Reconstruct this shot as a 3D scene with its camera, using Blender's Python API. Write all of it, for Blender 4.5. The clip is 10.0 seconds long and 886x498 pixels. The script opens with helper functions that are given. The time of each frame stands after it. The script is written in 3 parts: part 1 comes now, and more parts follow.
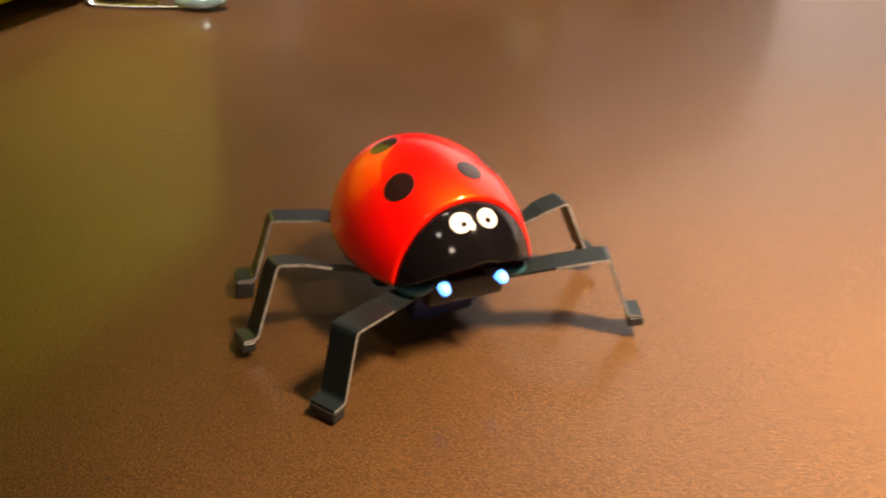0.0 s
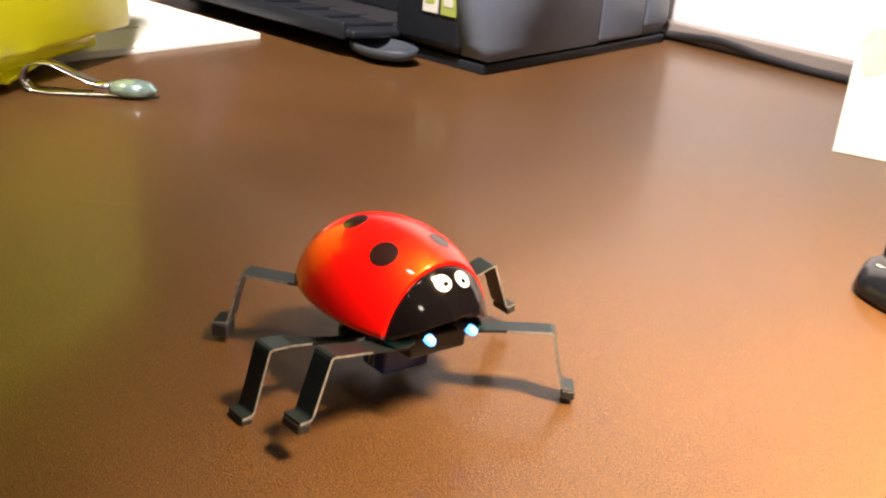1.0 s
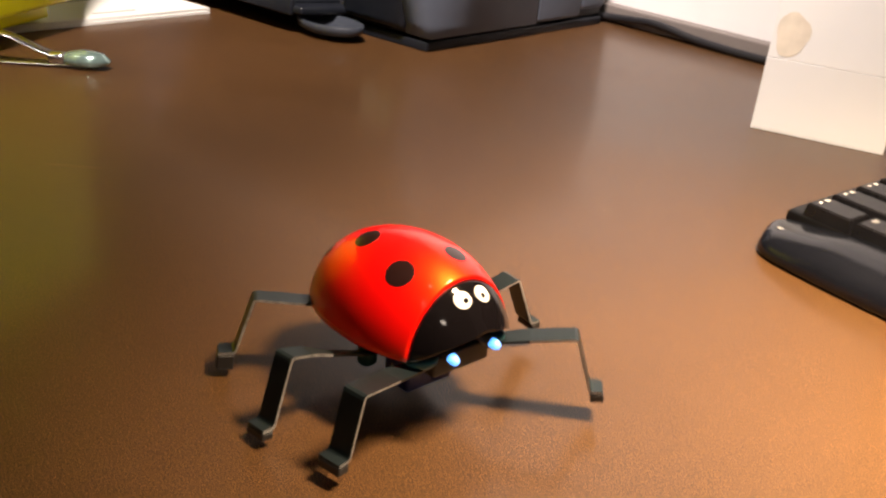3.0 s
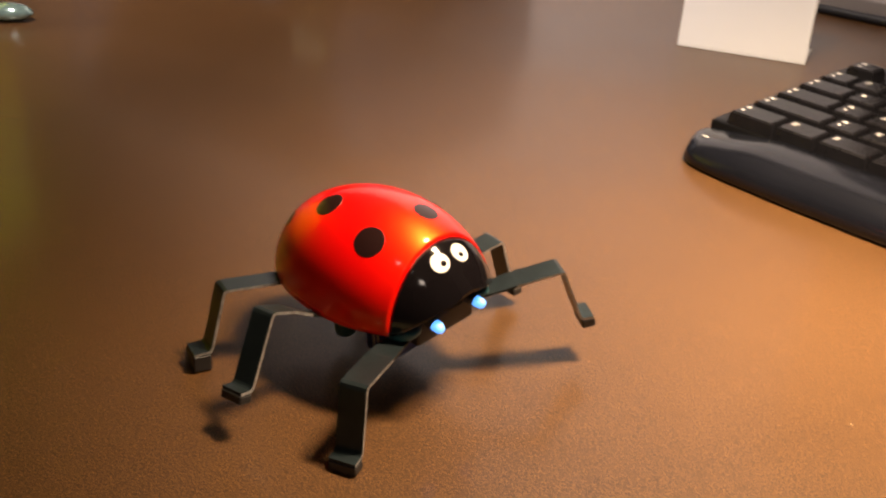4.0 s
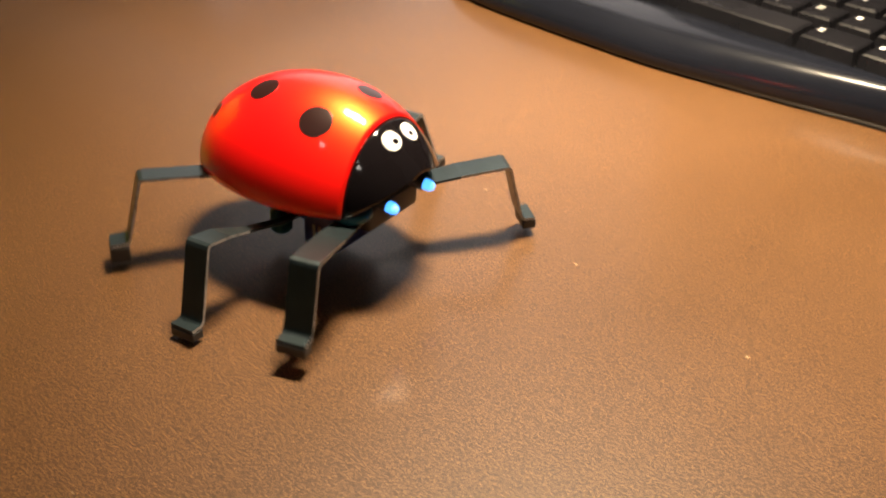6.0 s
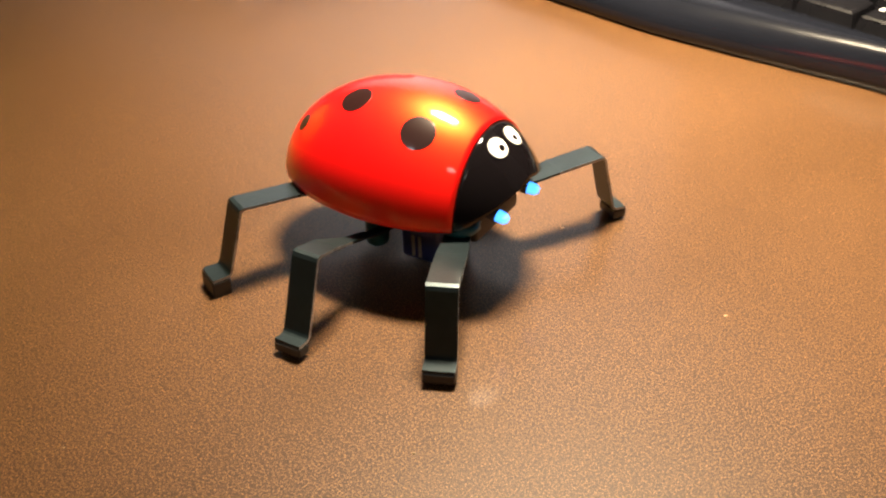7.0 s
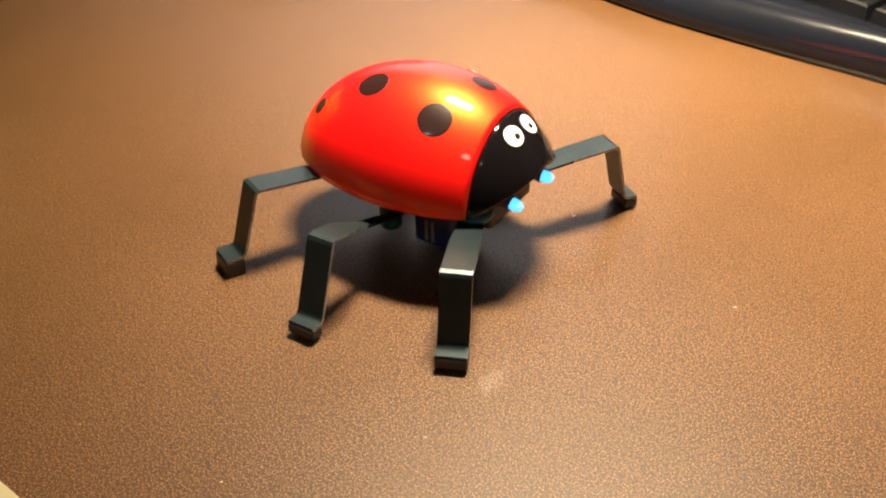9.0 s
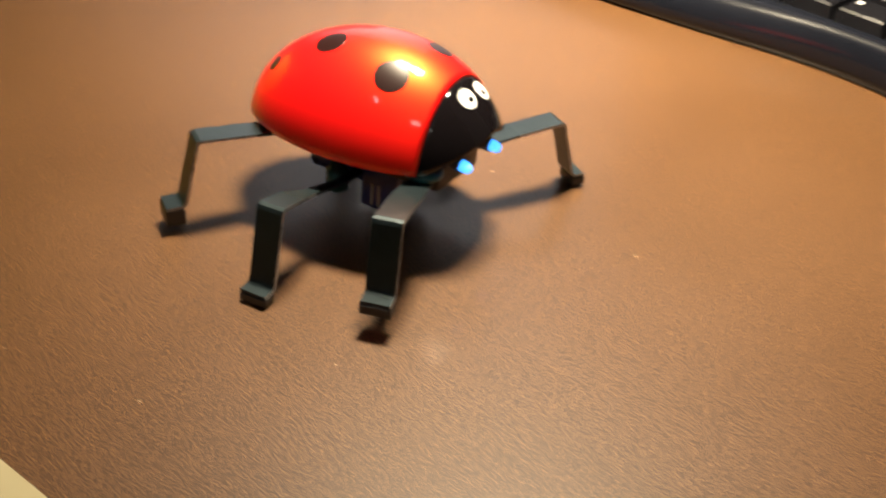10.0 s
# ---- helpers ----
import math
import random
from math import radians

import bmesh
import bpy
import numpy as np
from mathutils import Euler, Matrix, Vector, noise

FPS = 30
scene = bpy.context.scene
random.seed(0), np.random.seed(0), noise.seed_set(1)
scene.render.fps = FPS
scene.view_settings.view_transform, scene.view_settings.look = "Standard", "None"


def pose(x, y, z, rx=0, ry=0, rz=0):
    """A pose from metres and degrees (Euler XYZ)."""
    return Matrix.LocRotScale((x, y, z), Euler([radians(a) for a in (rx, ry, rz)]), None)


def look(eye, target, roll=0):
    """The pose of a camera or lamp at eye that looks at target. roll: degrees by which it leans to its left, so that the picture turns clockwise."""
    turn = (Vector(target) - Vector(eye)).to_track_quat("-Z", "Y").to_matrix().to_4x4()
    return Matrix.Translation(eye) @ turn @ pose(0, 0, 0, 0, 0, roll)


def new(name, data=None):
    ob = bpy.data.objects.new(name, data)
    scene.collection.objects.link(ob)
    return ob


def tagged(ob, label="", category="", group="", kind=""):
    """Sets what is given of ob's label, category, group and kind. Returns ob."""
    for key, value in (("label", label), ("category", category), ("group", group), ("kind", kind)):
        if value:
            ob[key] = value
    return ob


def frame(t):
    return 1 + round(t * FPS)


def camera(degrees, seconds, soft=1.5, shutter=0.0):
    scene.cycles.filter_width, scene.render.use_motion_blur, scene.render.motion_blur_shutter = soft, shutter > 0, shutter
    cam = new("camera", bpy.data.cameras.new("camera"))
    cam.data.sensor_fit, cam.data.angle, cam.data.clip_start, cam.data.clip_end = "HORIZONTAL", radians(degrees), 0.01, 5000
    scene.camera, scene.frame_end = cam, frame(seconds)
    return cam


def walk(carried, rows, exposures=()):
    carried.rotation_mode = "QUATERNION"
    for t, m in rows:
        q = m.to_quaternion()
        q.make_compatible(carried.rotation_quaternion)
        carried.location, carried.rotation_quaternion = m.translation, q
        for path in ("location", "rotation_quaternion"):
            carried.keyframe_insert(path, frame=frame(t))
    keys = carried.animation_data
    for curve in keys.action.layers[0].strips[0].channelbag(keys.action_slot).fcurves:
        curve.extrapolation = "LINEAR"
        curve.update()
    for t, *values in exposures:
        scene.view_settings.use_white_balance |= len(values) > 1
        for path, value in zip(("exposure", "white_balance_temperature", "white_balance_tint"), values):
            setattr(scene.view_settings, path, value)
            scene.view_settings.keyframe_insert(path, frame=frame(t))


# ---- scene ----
# The camera: a phone held over the desk, gliding round the toy.
cam = camera(48.16, 10.0, soft=2.3, shutter=0.5)
PATH = [
    (0, pose(-0.1913, -0.3589, 0.1647, 61.45, -1.21, 6.15)),
    (0.5, pose(-0.1778, -0.3843, 0.1774, 63.11, -0.25, 3.40)),
    (1, pose(-0.1879, -0.4148, 0.1786, 66.98, -3.72, 1.58)),
    (1.5, pose(-0.1868, -0.4318, 0.1882, 67.21, -4.20, 1.27)),
    (2, pose(-0.1858, -0.4418, 0.1854, 66.98, -5.24, 0.94)),
    (2.5, pose(-0.1846, -0.4452, 0.1862, 66.82, -5.61, 0.00)),
    (4, pose(-0.1774, -0.4657, 0.1779, 63.43, -3.14, -5.15)),
    (4.5, pose(-0.1725, -0.4716, 0.1823, 62.48, -2.36, -9.17)),
    (5, pose(-0.1736, -0.4983, 0.1774, 62.76, -0.33, -10.75)),
    (5.5, pose(-0.1059, -0.5175, 0.1691, 60.00, -0.59, -7.90)),
    (7, pose(-0.0579, -0.5364, 0.1676, 56.24, 1.67, -5.64)),
    (7.5, pose(-0.0616, -0.5390, 0.1695, 56.16, 2.11, -3.65)),
    (8, pose(-0.0620, -0.5376, 0.1696, 55.66, 1.55, -3.94)),
    (8.5, pose(-0.0623, -0.5380, 0.1708, 55.91, 1.06, -4.39)),
    (9, pose(-0.0615, -0.5365, 0.1707, 54.97, 0.64, -4.93)),
    (9.5, pose(-0.0626, -0.5407, 0.1652, 56.11, 0.30, -4.94)),
    (10, pose(-0.0524, -0.5569, 0.1688, 54.47, -1.89, -6.28)),
]
EXPOSURES = [
    (0, -0.08, 7300, 14), (0.5, 0.2, 6700, 12), (1.0, 0.22, 6900, 12), (1.5, -0.02, 7000, 12), (2.5, -0.38, 7000, 13), (4.0, -0.74, 7150, 16),
    (5.0, -0.88, 7100, 15), (5.5, -0.76, 6600, 10), (7.0, -0.33, 6200, 7), (8.5, -0.30, 6150, 6), (9.5, -0.36, 6150, 5), (10, -0.46, 5950, 5),
]
walk(cam, PATH, EXPOSURES)

# ---- light: a desk lamp over the keyboard, a small bulb behind the viewer, a lamp across the room and an added fill beam for the back wall ----
world = bpy.data.worlds.new("world")
world.use_nodes = True
world.node_tree.nodes["Background"].inputs[0].default_value = (1.0, 0.85, 0.7, 1)
world.node_tree.nodes["Background"].inputs[1].default_value = 0.006
scene.world = world


def area_lamp(name, eye, target, w, h, watts, colour, spread=180):
    data = bpy.data.lights.new(name, "AREA")
    data.spread = radians(spread)
    data.shape, data.size, data.size_y, data.energy, data.color = "RECTANGLE", w, h, watts, colour
    ob = new(name, data)
    ob.matrix_world = look(eye, target)
    return ob


area_lamp("desk_lamp_light", (0.030, -0.205, 0.47), (0.044, -0.178, 0), 0.125, 0.055, 6.2, (1.0, 0.77, 0.50), 82)
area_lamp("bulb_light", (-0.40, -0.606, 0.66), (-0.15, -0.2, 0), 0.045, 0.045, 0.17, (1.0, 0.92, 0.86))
# Added fill: an unseen narrow beam that brightens the wall, papers and yellow box.
area_lamp("wall_fill_light", (-0.32, -0.35, 1.25), (-0.22, 0.66, 0.14), 0.16, 0.16, 11.5, (1.0, 0.90, 0.84), 63)
area_lamp("room_light", (-0.12, -1.9, 1.50), (-0.05, 0.2, 0.05), 0.22, 0.17, 2.3, (1.0, 0.88, 0.76))


# ---- materials ----
def material(name, base, rough=0.5, metal=0.0, vary=0.12, grain=60.0, bump=0.0, bump_scale=400.0, coat=0.0, spec=0.5, wear=0.0, wear_colour=(0.5, 0.5, 0.5), emit=0.0, emit_colour=None, rough_vary=0.08):
    m = bpy.data.materials.new(name)
    m.use_nodes = True
    n, l = m.node_tree.nodes, m.node_tree.links
    b = n["Principled BSDF"]
    co = n.new("ShaderNodeTexCoord")
    big = n.new("ShaderNodeTexNoise")
    big.inputs["Scale"].default_value, big.inputs["Detail"].default_value = grain * 0.12, 3
    fine = n.new("ShaderNodeTexNoise")
    fine.inputs["Scale"].default_value, fine.inputs["Detail"].default_value = grain, 5
    l.new(co.outputs["Object"], big.inputs["Vector"])
    l.new(co.outputs["Object"], fine.inputs["Vector"])
    add = n.new("ShaderNodeMath")
    add.operation = "ADD"
    l.new(big.outputs["Fac"], add.inputs[0])
    l.new(fine.outputs["Fac"], add.inputs[1])
    ramp = n.new("ShaderNodeMapRange")
    ramp.inputs["From Min"].default_value, ramp.inputs["From Max"].default_value = 0.6, 1.4
    ramp.inputs["To Min"].default_value, ramp.inputs["To Max"].default_value = 1 - vary, 1 + vary
    l.new(add.outputs[0], ramp.inputs["Value"])
    mul = n.new("ShaderNodeVectorMath")
    mul.operation = "SCALE"
    mul.inputs[0].default_value = base
    l.new(ramp.outputs[0], mul.inputs["Scale"])
    last = mul.outputs["Vector"]
    if wear:
        mask = n.new("ShaderNodeMapRange")
        mask.inputs["From Min"].default_value, mask.inputs["From Max"].default_value = 0.62 - wear * 0.1, 0.72
        l.new(fine.outputs["Fac"], mask.inputs["Value"])
        mix = n.new("ShaderNodeMix")
        mix.data_type = "RGBA"
        mix.inputs["B"].default_value = (*wear_colour, 1)
        l.new(mask.outputs[0], mix.inputs["Factor"])
        l.new(last, mix.inputs["A"])
        last = mix.outputs["Result"]
    l.new(last, b.inputs["Base Color"])
    rr = n.new("ShaderNodeMapRange")
    rr.inputs["From Min"].default_value, rr.inputs["From Max"].default_value = 0.3, 0.7
    rr.inputs["To Min"].default_value, rr.inputs["To Max"].default_value = max(0.02, rough - rough_vary), min(1, rough + rough_vary)
    l.new(big.outputs["Fac"], rr.inputs["Value"])
    l.new(rr.outputs[0], b.inputs["Roughness"])
    b.inputs["Metallic"].default_value = metal
    b.inputs["Coat Weight"].default_value = coat
    b.inputs["Coat Roughness"].default_value = 0.06
    b.inputs["Specular IOR Level"].default_value = spec
    if bump:
        tex = n.new("ShaderNodeTexNoise")
        tex.inputs["Scale"].default_value, tex.inputs["Detail"].default_value = bump_scale, 4
        l.new(co.outputs["Object"], tex.inputs["Vector"])
        bp = n.new("ShaderNodeBump")
        bp.inputs["Strength"].default_value, bp.inputs["Distance"].default_value = bump, 0.001
        l.new(tex.outputs["Fac"], bp.inputs["Height"])
        l.new(bp.outputs["Normal"], b.inputs["Normal"])
    if emit:
        b.inputs["Emission Color"].default_value = (*(emit_colour or base), 1)
        b.inputs["Emission Strength"].default_value = emit
    return m


def desk_material():
    """Brown grained laminate: fine pebbled relief, golden flecks, a satin sheen."""
    m = bpy.data.materials.new("desk_laminate")
    m.use_nodes = True
    n, l = m.node_tree.nodes, m.node_tree.links
    b = n["Principled BSDF"]
    co = n.new("ShaderNodeTexCoord")

    def noise_at(scale, detail):
        t = n.new("ShaderNodeTexNoise")
        t.inputs["Scale"].default_value, t.inputs["Detail"].default_value = scale, detail
        l.new(co.outputs["Object"], t.inputs["Vector"])
        return t.outputs["Fac"]

    fleck, cloud, pebble = noise_at(2300, 3.0), noise_at(7, 4), noise_at(2100, 1.5)
    ramp = n.new("ShaderNodeValToRGB")
    ramp.color_ramp.elements[0].position, ramp.color_ramp.elements[0].color = 0.50, (0.033, 0.0130, 0.0035, 1)
    ramp.color_ramp.elements[1].position, ramp.color_ramp.elements[1].color = 0.68, (0.290, 0.144, 0.052, 1)
    l.new(fleck, ramp.inputs["Fac"])
    tone = n.new("ShaderNodeMapRange")
    tone.inputs["From Min"].default_value, tone.inputs["From Max"].default_value = 0.3, 0.7
    tone.inputs["To Min"].default_value, tone.inputs["To Max"].default_value = 0.88, 1.12
    l.new(cloud, tone.inputs["Value"])
    mul = n.new("ShaderNodeVectorMath")
    mul.operation = "SCALE"
    l.new(ramp.outputs["Color"], mul.inputs[0])
    l.new(tone.outputs[0], mul.inputs["Scale"])
    l.new(mul.outputs["Vector"], b.inputs["Base Color"])
    rr = n.new("ShaderNodeMapRange")
    rr.inputs["From Min"].default_value, rr.inputs["From Max"].default_value = 0.3, 0.7
    rr.inputs["To Min"].default_value, rr.inputs["To Max"].default_value = 0.40, 0.48
    l.new(cloud, rr.inputs["Value"])
    l.new(rr.outputs[0], b.inputs["Roughness"])
    b.inputs["Specular IOR Level"].default_value = 0.36
    b.inputs["Coat Weight"].default_value, b.inputs["Coat Roughness"].default_value = 0.28, 0.15
    bp = n.new("ShaderNodeBump")
    bp.inputs["Strength"].default_value, bp.inputs["Distance"].default_value = 0.20, 0.0003
    l.new(pebble, bp.inputs["Height"])
    l.new(bp.outputs["Normal"], b.inputs["Normal"])
    return m


DESK = desk_material()
RAIL = material("pale_rail_laminate", (0.20, 0.175, 0.165), 0.5, vary=0.06, grain=80)
WALL = material("wall_paint", (0.86, 0.84, 0.85), 0.8, vary=0.03, grain=30, bump=0.05)
# Kept dark so the unseen walls send little light back into the scene.
ROOM = material("dimmed_room_paint", (0.26, 0.22, 0.18), 0.9, vary=0.05, grain=20)
# The unseen ceiling is greyed to weaken its reflection in glossy parts.
CEIL = material("dimmed_ceiling_paint", (0.42, 0.40, 0.37), 0.9, vary=0.03, grain=20)
FLOOR = material("floor_carpet", (0.20, 0.16, 0.12), 0.95, vary=0.2, grain=200)
RED = material("red_shell", (0.90, 0.0010, 0.0060), 0.43, vary=0.03, grain=30, coat=1.0, spec=1.0, rough_vary=0.02)
RED.node_tree.nodes["Principled BSDF"].inputs["Specular Tint"].default_value = (1.0, 0.42, 0.01, 1)
RED.node_tree.nodes["Principled BSDF"].inputs["IOR"].default_value = 1.52
RED.node_tree.nodes["Principled BSDF"].inputs["Coat IOR"].default_value = 1.36
BLACK = material("black_gloss", (0.005, 0.004, 0.005), 0.09, vary=0.1, grain=40, coat=0.2, spec=0.4, rough_vary=0.02)
SPOT = material("black_spot", (0.016, 0.006, 0.006), 0.30, vary=0.1, grain=60, coat=0.3, spec=0.3, rough_vary=0.02)
WHITE = material("white_paint", (0.85, 0.85, 0.85), 0.3, vary=0.03, grain=60)
STEEL = material("dark_spring_steel", (0.023, 0.035, 0.042), 0.33, metal=0.6, vary=0.18, grain=260, bump=0.05, bump_scale=900)
EDGE = material("worn_bright_edge", (0.34, 0.35, 0.37), 0.38, metal=0.5, vary=0.6, grain=500)
RUBBER = material("black_plastic", (0.018, 0.018, 0.02), 0.45, vary=0.2, grain=100)
TEAL = material("teal_plastic", (0.025, 0.12, 0.14), 0.35, vary=0.1, grain=100)
NAVY = material("dark_blue_motor", (0.03, 0.05, 0.22), 0.35, vary=0.1, grain=100)
LED = material("blue_led", (0.25, 0.55, 0.85), 0.12, emit=3.6, emit_colour=(0.07, 0.33, 0.95), vary=0.05, coat=1.0)
KEYBOARD = material("black_keyboard_plastic", (0.006, 0.006, 0.007), 0.34, spec=0.2, vary=0.15, grain=200, bump=0.04, bump_scale=1500)
RESTMAT = material("wrist_rest_plastic", (0.006, 0.007, 0.011), 0.19, spec=0.36, vary=0.15, grain=200, rough_vary=0.03)
KEYCAP = material("black_keycap", (0.007, 0.007, 0.009), 0.26, spec=0.4, vary=0.2, grain=300, bump=0.05, bump_scale=1200)
KEYMARK = material("white_key_print", (0.52, 0.52, 0.52), 0.5, vary=0.05)
GREY = material("grey_printer_plastic", (0.095, 0.115, 0.155), 0.45, vary=0.06, grain=120, bump=0.04, bump_scale=900)
DARK = material("dark_printer_plastic", (0.010, 0.012, 0.017), 0.4, spec=0.25, vary=0.1, grain=120)
SLATE = material("slate_tray_plastic", (0.035, 0.042, 0.056), 0.4, vary=0.08, grain=120)
PAPER = material("white_paper", (0.80, 0.80, 0.77), 0.75, vary=0.03, grain=20)
CREAM = material("cream_paper", (0.33, 0.29, 0.17), 0.7, vary=0.04, grain=20)
PRINT = material("grey_print", (0.42, 0.42, 0.40), 0.8, vary=0.2, grain=80)
YELLOW = material("yellow_plastic", (0.94, 0.94, 0.012), 0.3, vary=0.04, grain=20)
CHROME = material("polished_metal", (0.65, 0.65, 0.64), 0.12, metal=1.0, vary=0.05)
JEWEL = material("teal_glass", (0.28, 0.42, 0.40), 0.08, metal=0.6, vary=0.3, grain=250, coat=1.0)
CABLE = material("black_cable", (0.015, 0.015, 0.018), 0.4)
CARD = material("white_card", (0.87, 0.88, 0.88), 0.6, vary=0.03, grain=15)
BLOTCH = material("brown_photo_print", (0.84, 0.76, 0.64), 0.6, vary=0.25, grain=60)
GREENISH = material("green_label", (0.22, 0.27, 0.06), 0.5, vary=0.1)
CRUMB = material("pale_crumb", (0.40, 0.29, 0.17), 0.7)
SCUFF = material("scuffed_laminate", (0.14, 0.075, 0.03), 0.5)
SCREEN = material("black_screen_plastic", (0.008, 0.008, 0.010), 0.35, vary=0.1)


# ---- mesh helpers ----
def mesh_of(name, bm, mats, smooth=True):
    bmesh.ops.recalc_face_normals(bm, faces=bm.faces[:])
    me = bpy.data.meshes.new(name)
    bm.to_mesh(me)
    bm.free()
    for m in mats if isinstance(mats, (list, tuple)) else [mats]:
        me.materials.append(m)
    if smooth:
        me.shade_smooth()
    return me


def part(name, bm, mats, parent=None, label="", at=None, smooth=True):
    ob = new(name, mesh_of(name, bm, mats, smooth))
    if parent:
        ob.parent = parent
    if at is not None:
        ob.matrix_basis = at
    if label:
        ob["label"] = label
    return ob


def empty(name, at, label, category, group=""):
    ob = new(name)
    ob.empty_display_size = 0.01
    ob.matrix_basis = at
    return tagged(ob, label, category, group)


def box(x0, y0, z0, x1, y1, z1, bevel=0.0, seg=2, bm=None):
    b = bmesh.new()
    v = [b.verts.new((x, y, z)) for z in (z0, z1) for y in (y0, y1) for x in (x0, x1)]
    for f in ((0, 1, 3, 2), (4, 6, 7, 5), (0, 4, 5, 1), (2, 3, 7, 6), (0, 2, 6, 4), (1, 5, 7, 3)):
        b.faces.new([v[i] for i in f])
    if bevel:
        bmesh.ops.bevel(b, geom=b.edges[:], offset=bevel, segments=seg, profile=0.5, affect="EDGES")
    if bm is not None:
        join(bm, b)
        return bm
    return b


def join(bm, other, m=None):
    tmp = bpy.data.meshes.new("tmp")
    if m is not None:
        other.transform(m)
    other.to_mesh(tmp)
    other.free()
    bm.from_mesh(tmp)
    bpy.data.meshes.remove(tmp)


def lathe(profile, n=24, axis="Z"):
    """A turned solid from (radius, height) pairs."""
    b = bmesh.new()
    rings = []
    for r, h in profile:
        if r < 1e-6:
            rings.append([b.verts.new((0, 0, h))])
        else:
            rings.append([b.verts.new((r * math.cos(2 * math.pi * i / n), r * math.sin(2 * math.pi * i / n), h)) for i in range(n)])
    for a, c in zip(rings, rings[1:]):
        for i in range(n):
            j = (i + 1) % n
            q = [a[i % len(a)], a[j % len(a)], c[j % len(c)], c[i % len(c)]]
            q = list(dict.fromkeys(q))
            if len(q) > 2:
                b.faces.new(q)
    if axis == "X":
        b.transform(Matrix.Rotation(radians(90), 4, "Y"))
    return b


def tube(points, r, n=10):
    b = bmesh.new()
    rings = []
    pts = [Vector(q) for q in points]
    for i, q in enumerate(pts):
        d = (pts[min(i + 1, len(pts) - 1)] - pts[max(i - 1, 0)]).normalized()
        s = d.cross(Vector((0, 0, 1)))
        s = s.normalized() if s.length > 1e-4 else Vector((1, 0, 0))
        u = s.cross(d)
        rings.append([b.verts.new(q + r * (math.cos(2 * math.pi * k / n) * s + math.sin(2 * math.pi * k / n) * u)) for k in range(n)])
    for a, c in zip(rings, rings[1:]):
        for k in range(n):
            b.faces.new((a[k], a[(k + 1) % n], c[(k + 1) % n], c[k]))
    b.faces.new(rings[0][::-1])
    b.faces.new(rings[-1])
    return b


def strip(path, width, thick, side):
    """A bent strap: path of (along, up) in the plane of x and z, width across y, of even thickness."""
    b = bmesh.new()
    pts = [Vector((q[0], 0, q[1])) for q in path]
    rows = []
    for i, q in enumerate(pts):
        a = (pts[i] - pts[i - 1]).normalized() if i else (pts[1] - pts[0]).normalized()
        c = (pts[i + 1] - pts[i]).normalized() if i < len(pts) - 1 else a
        t = (a + c).normalized()
        k = 1 / max(0.5, t.dot(a))
        nrm = Vector((-t.z, 0, t.x)) * thick * 0.5 * k
        w = width[i] if isinstance(width, (list, tuple)) else width
        rows.append([b.verts.new(q + nrm * sgn + Vector((0, y * w * 0.5, 0))) for sgn, y in ((1, -1), (1, 1), (-1, 1), (-1, -1))])
    for a, c in zip(rows, rows[1:]):
        for k in range(4):
            b.faces.new((a[k], a[(k + 1) % 4], c[(k + 1) % 4], c[k]))
    b.faces.new(rows[0][::-1])
    b.faces.new(rows[-1])
    return b


def spline(pts, n):
    """Points on a smooth curve through pts."""
    out = []
    p = [Vector(q) for q in pts]
    p = [2 * p[0] - p[1]] + p + [2 * p[-1] - p[-2]]
    for i in range(1, len(p) - 2):
        for k in range(n):
            t = k / n
            out.append(0.5 * ((2 * p[i]) + (p[i + 1] - p[i - 1]) * t + (2 * p[i - 1] - 5 * p[i] + 4 * p[i + 1] - p[i + 2]) * t * t + (3 * p[i] - p[i - 1] - 3 * p[i + 1] + p[i + 2]) * t ** 3))
    out.append(p[-2])
    return out


# ---- the room and the desk ----
WALL_AT = pose(0.030, 0.583, 0, 0, 0, -49.2)   # x along the wall, y into it


def build_room():
    def slab(name, label, category, mats, dims, kind="structure"):
        ob = new(name, mesh_of(name, box(*dims), mats, smooth=False))
        ob.matrix_basis = WALL_AT
        return tagged(ob, label, category, "", kind)

    slab("wall_north", "white painted wall behind the desk", "wall", WALL, (-2.2, 0.012, -0.75, 2.2, 0.14, 1.75))
    slab("wall_south", "plain unseen room wall, painted dark to cut bounced light", "wall", ROOM, (-2.2, -3.1, -0.75, 2.2, -3.0, 1.75))
    slab("wall_west", "plain unseen room wall, painted dark to cut bounced light", "wall", ROOM, (-2.3, -3.0, -0.75, -2.2, 0.012, 1.75))
    slab("wall_east", "plain unseen room wall, painted dark to cut bounced light", "wall", ROOM, (2.2, -3.0, -0.75, 2.3, 0.012, 1.75))
    slab("floor", "dark brown carpet floor", "floor", FLOOR, (-2.3, -3.1, -0.85, 2.3, 0.14, -0.75))
    slab("ceiling", "plain unseen ceiling, painted grey to cut bounced light", "ceiling", CEIL, (-2.3, -3.1, 1.75, 2.3, 0.14, 1.85))
    desk = empty("desk", WALL_AT, "brown grained laminate desk with a satin sheen", "desk")
    part("tabletop", box(-1.2, -1.35, -0.03, 1.1, 0.008, 0.0, 0.0015), DESK, desk, smooth=False)
    part("back_rail", box(-1.2, -0.008, 0.0005, 1.1, 0.008, 0.017, 0.0015), RAIL, desk, "low pale rail along the wall", smooth=False)
    for x in (-1.15, 1.05):
        for y in (-1.3, -0.06):
            part("leg", box(x - 0.03, y - 0.03, -0.75, x + 0.03, y + 0.03, -0.03, 0.003), DESK, desk, smooth=False)


build_room()


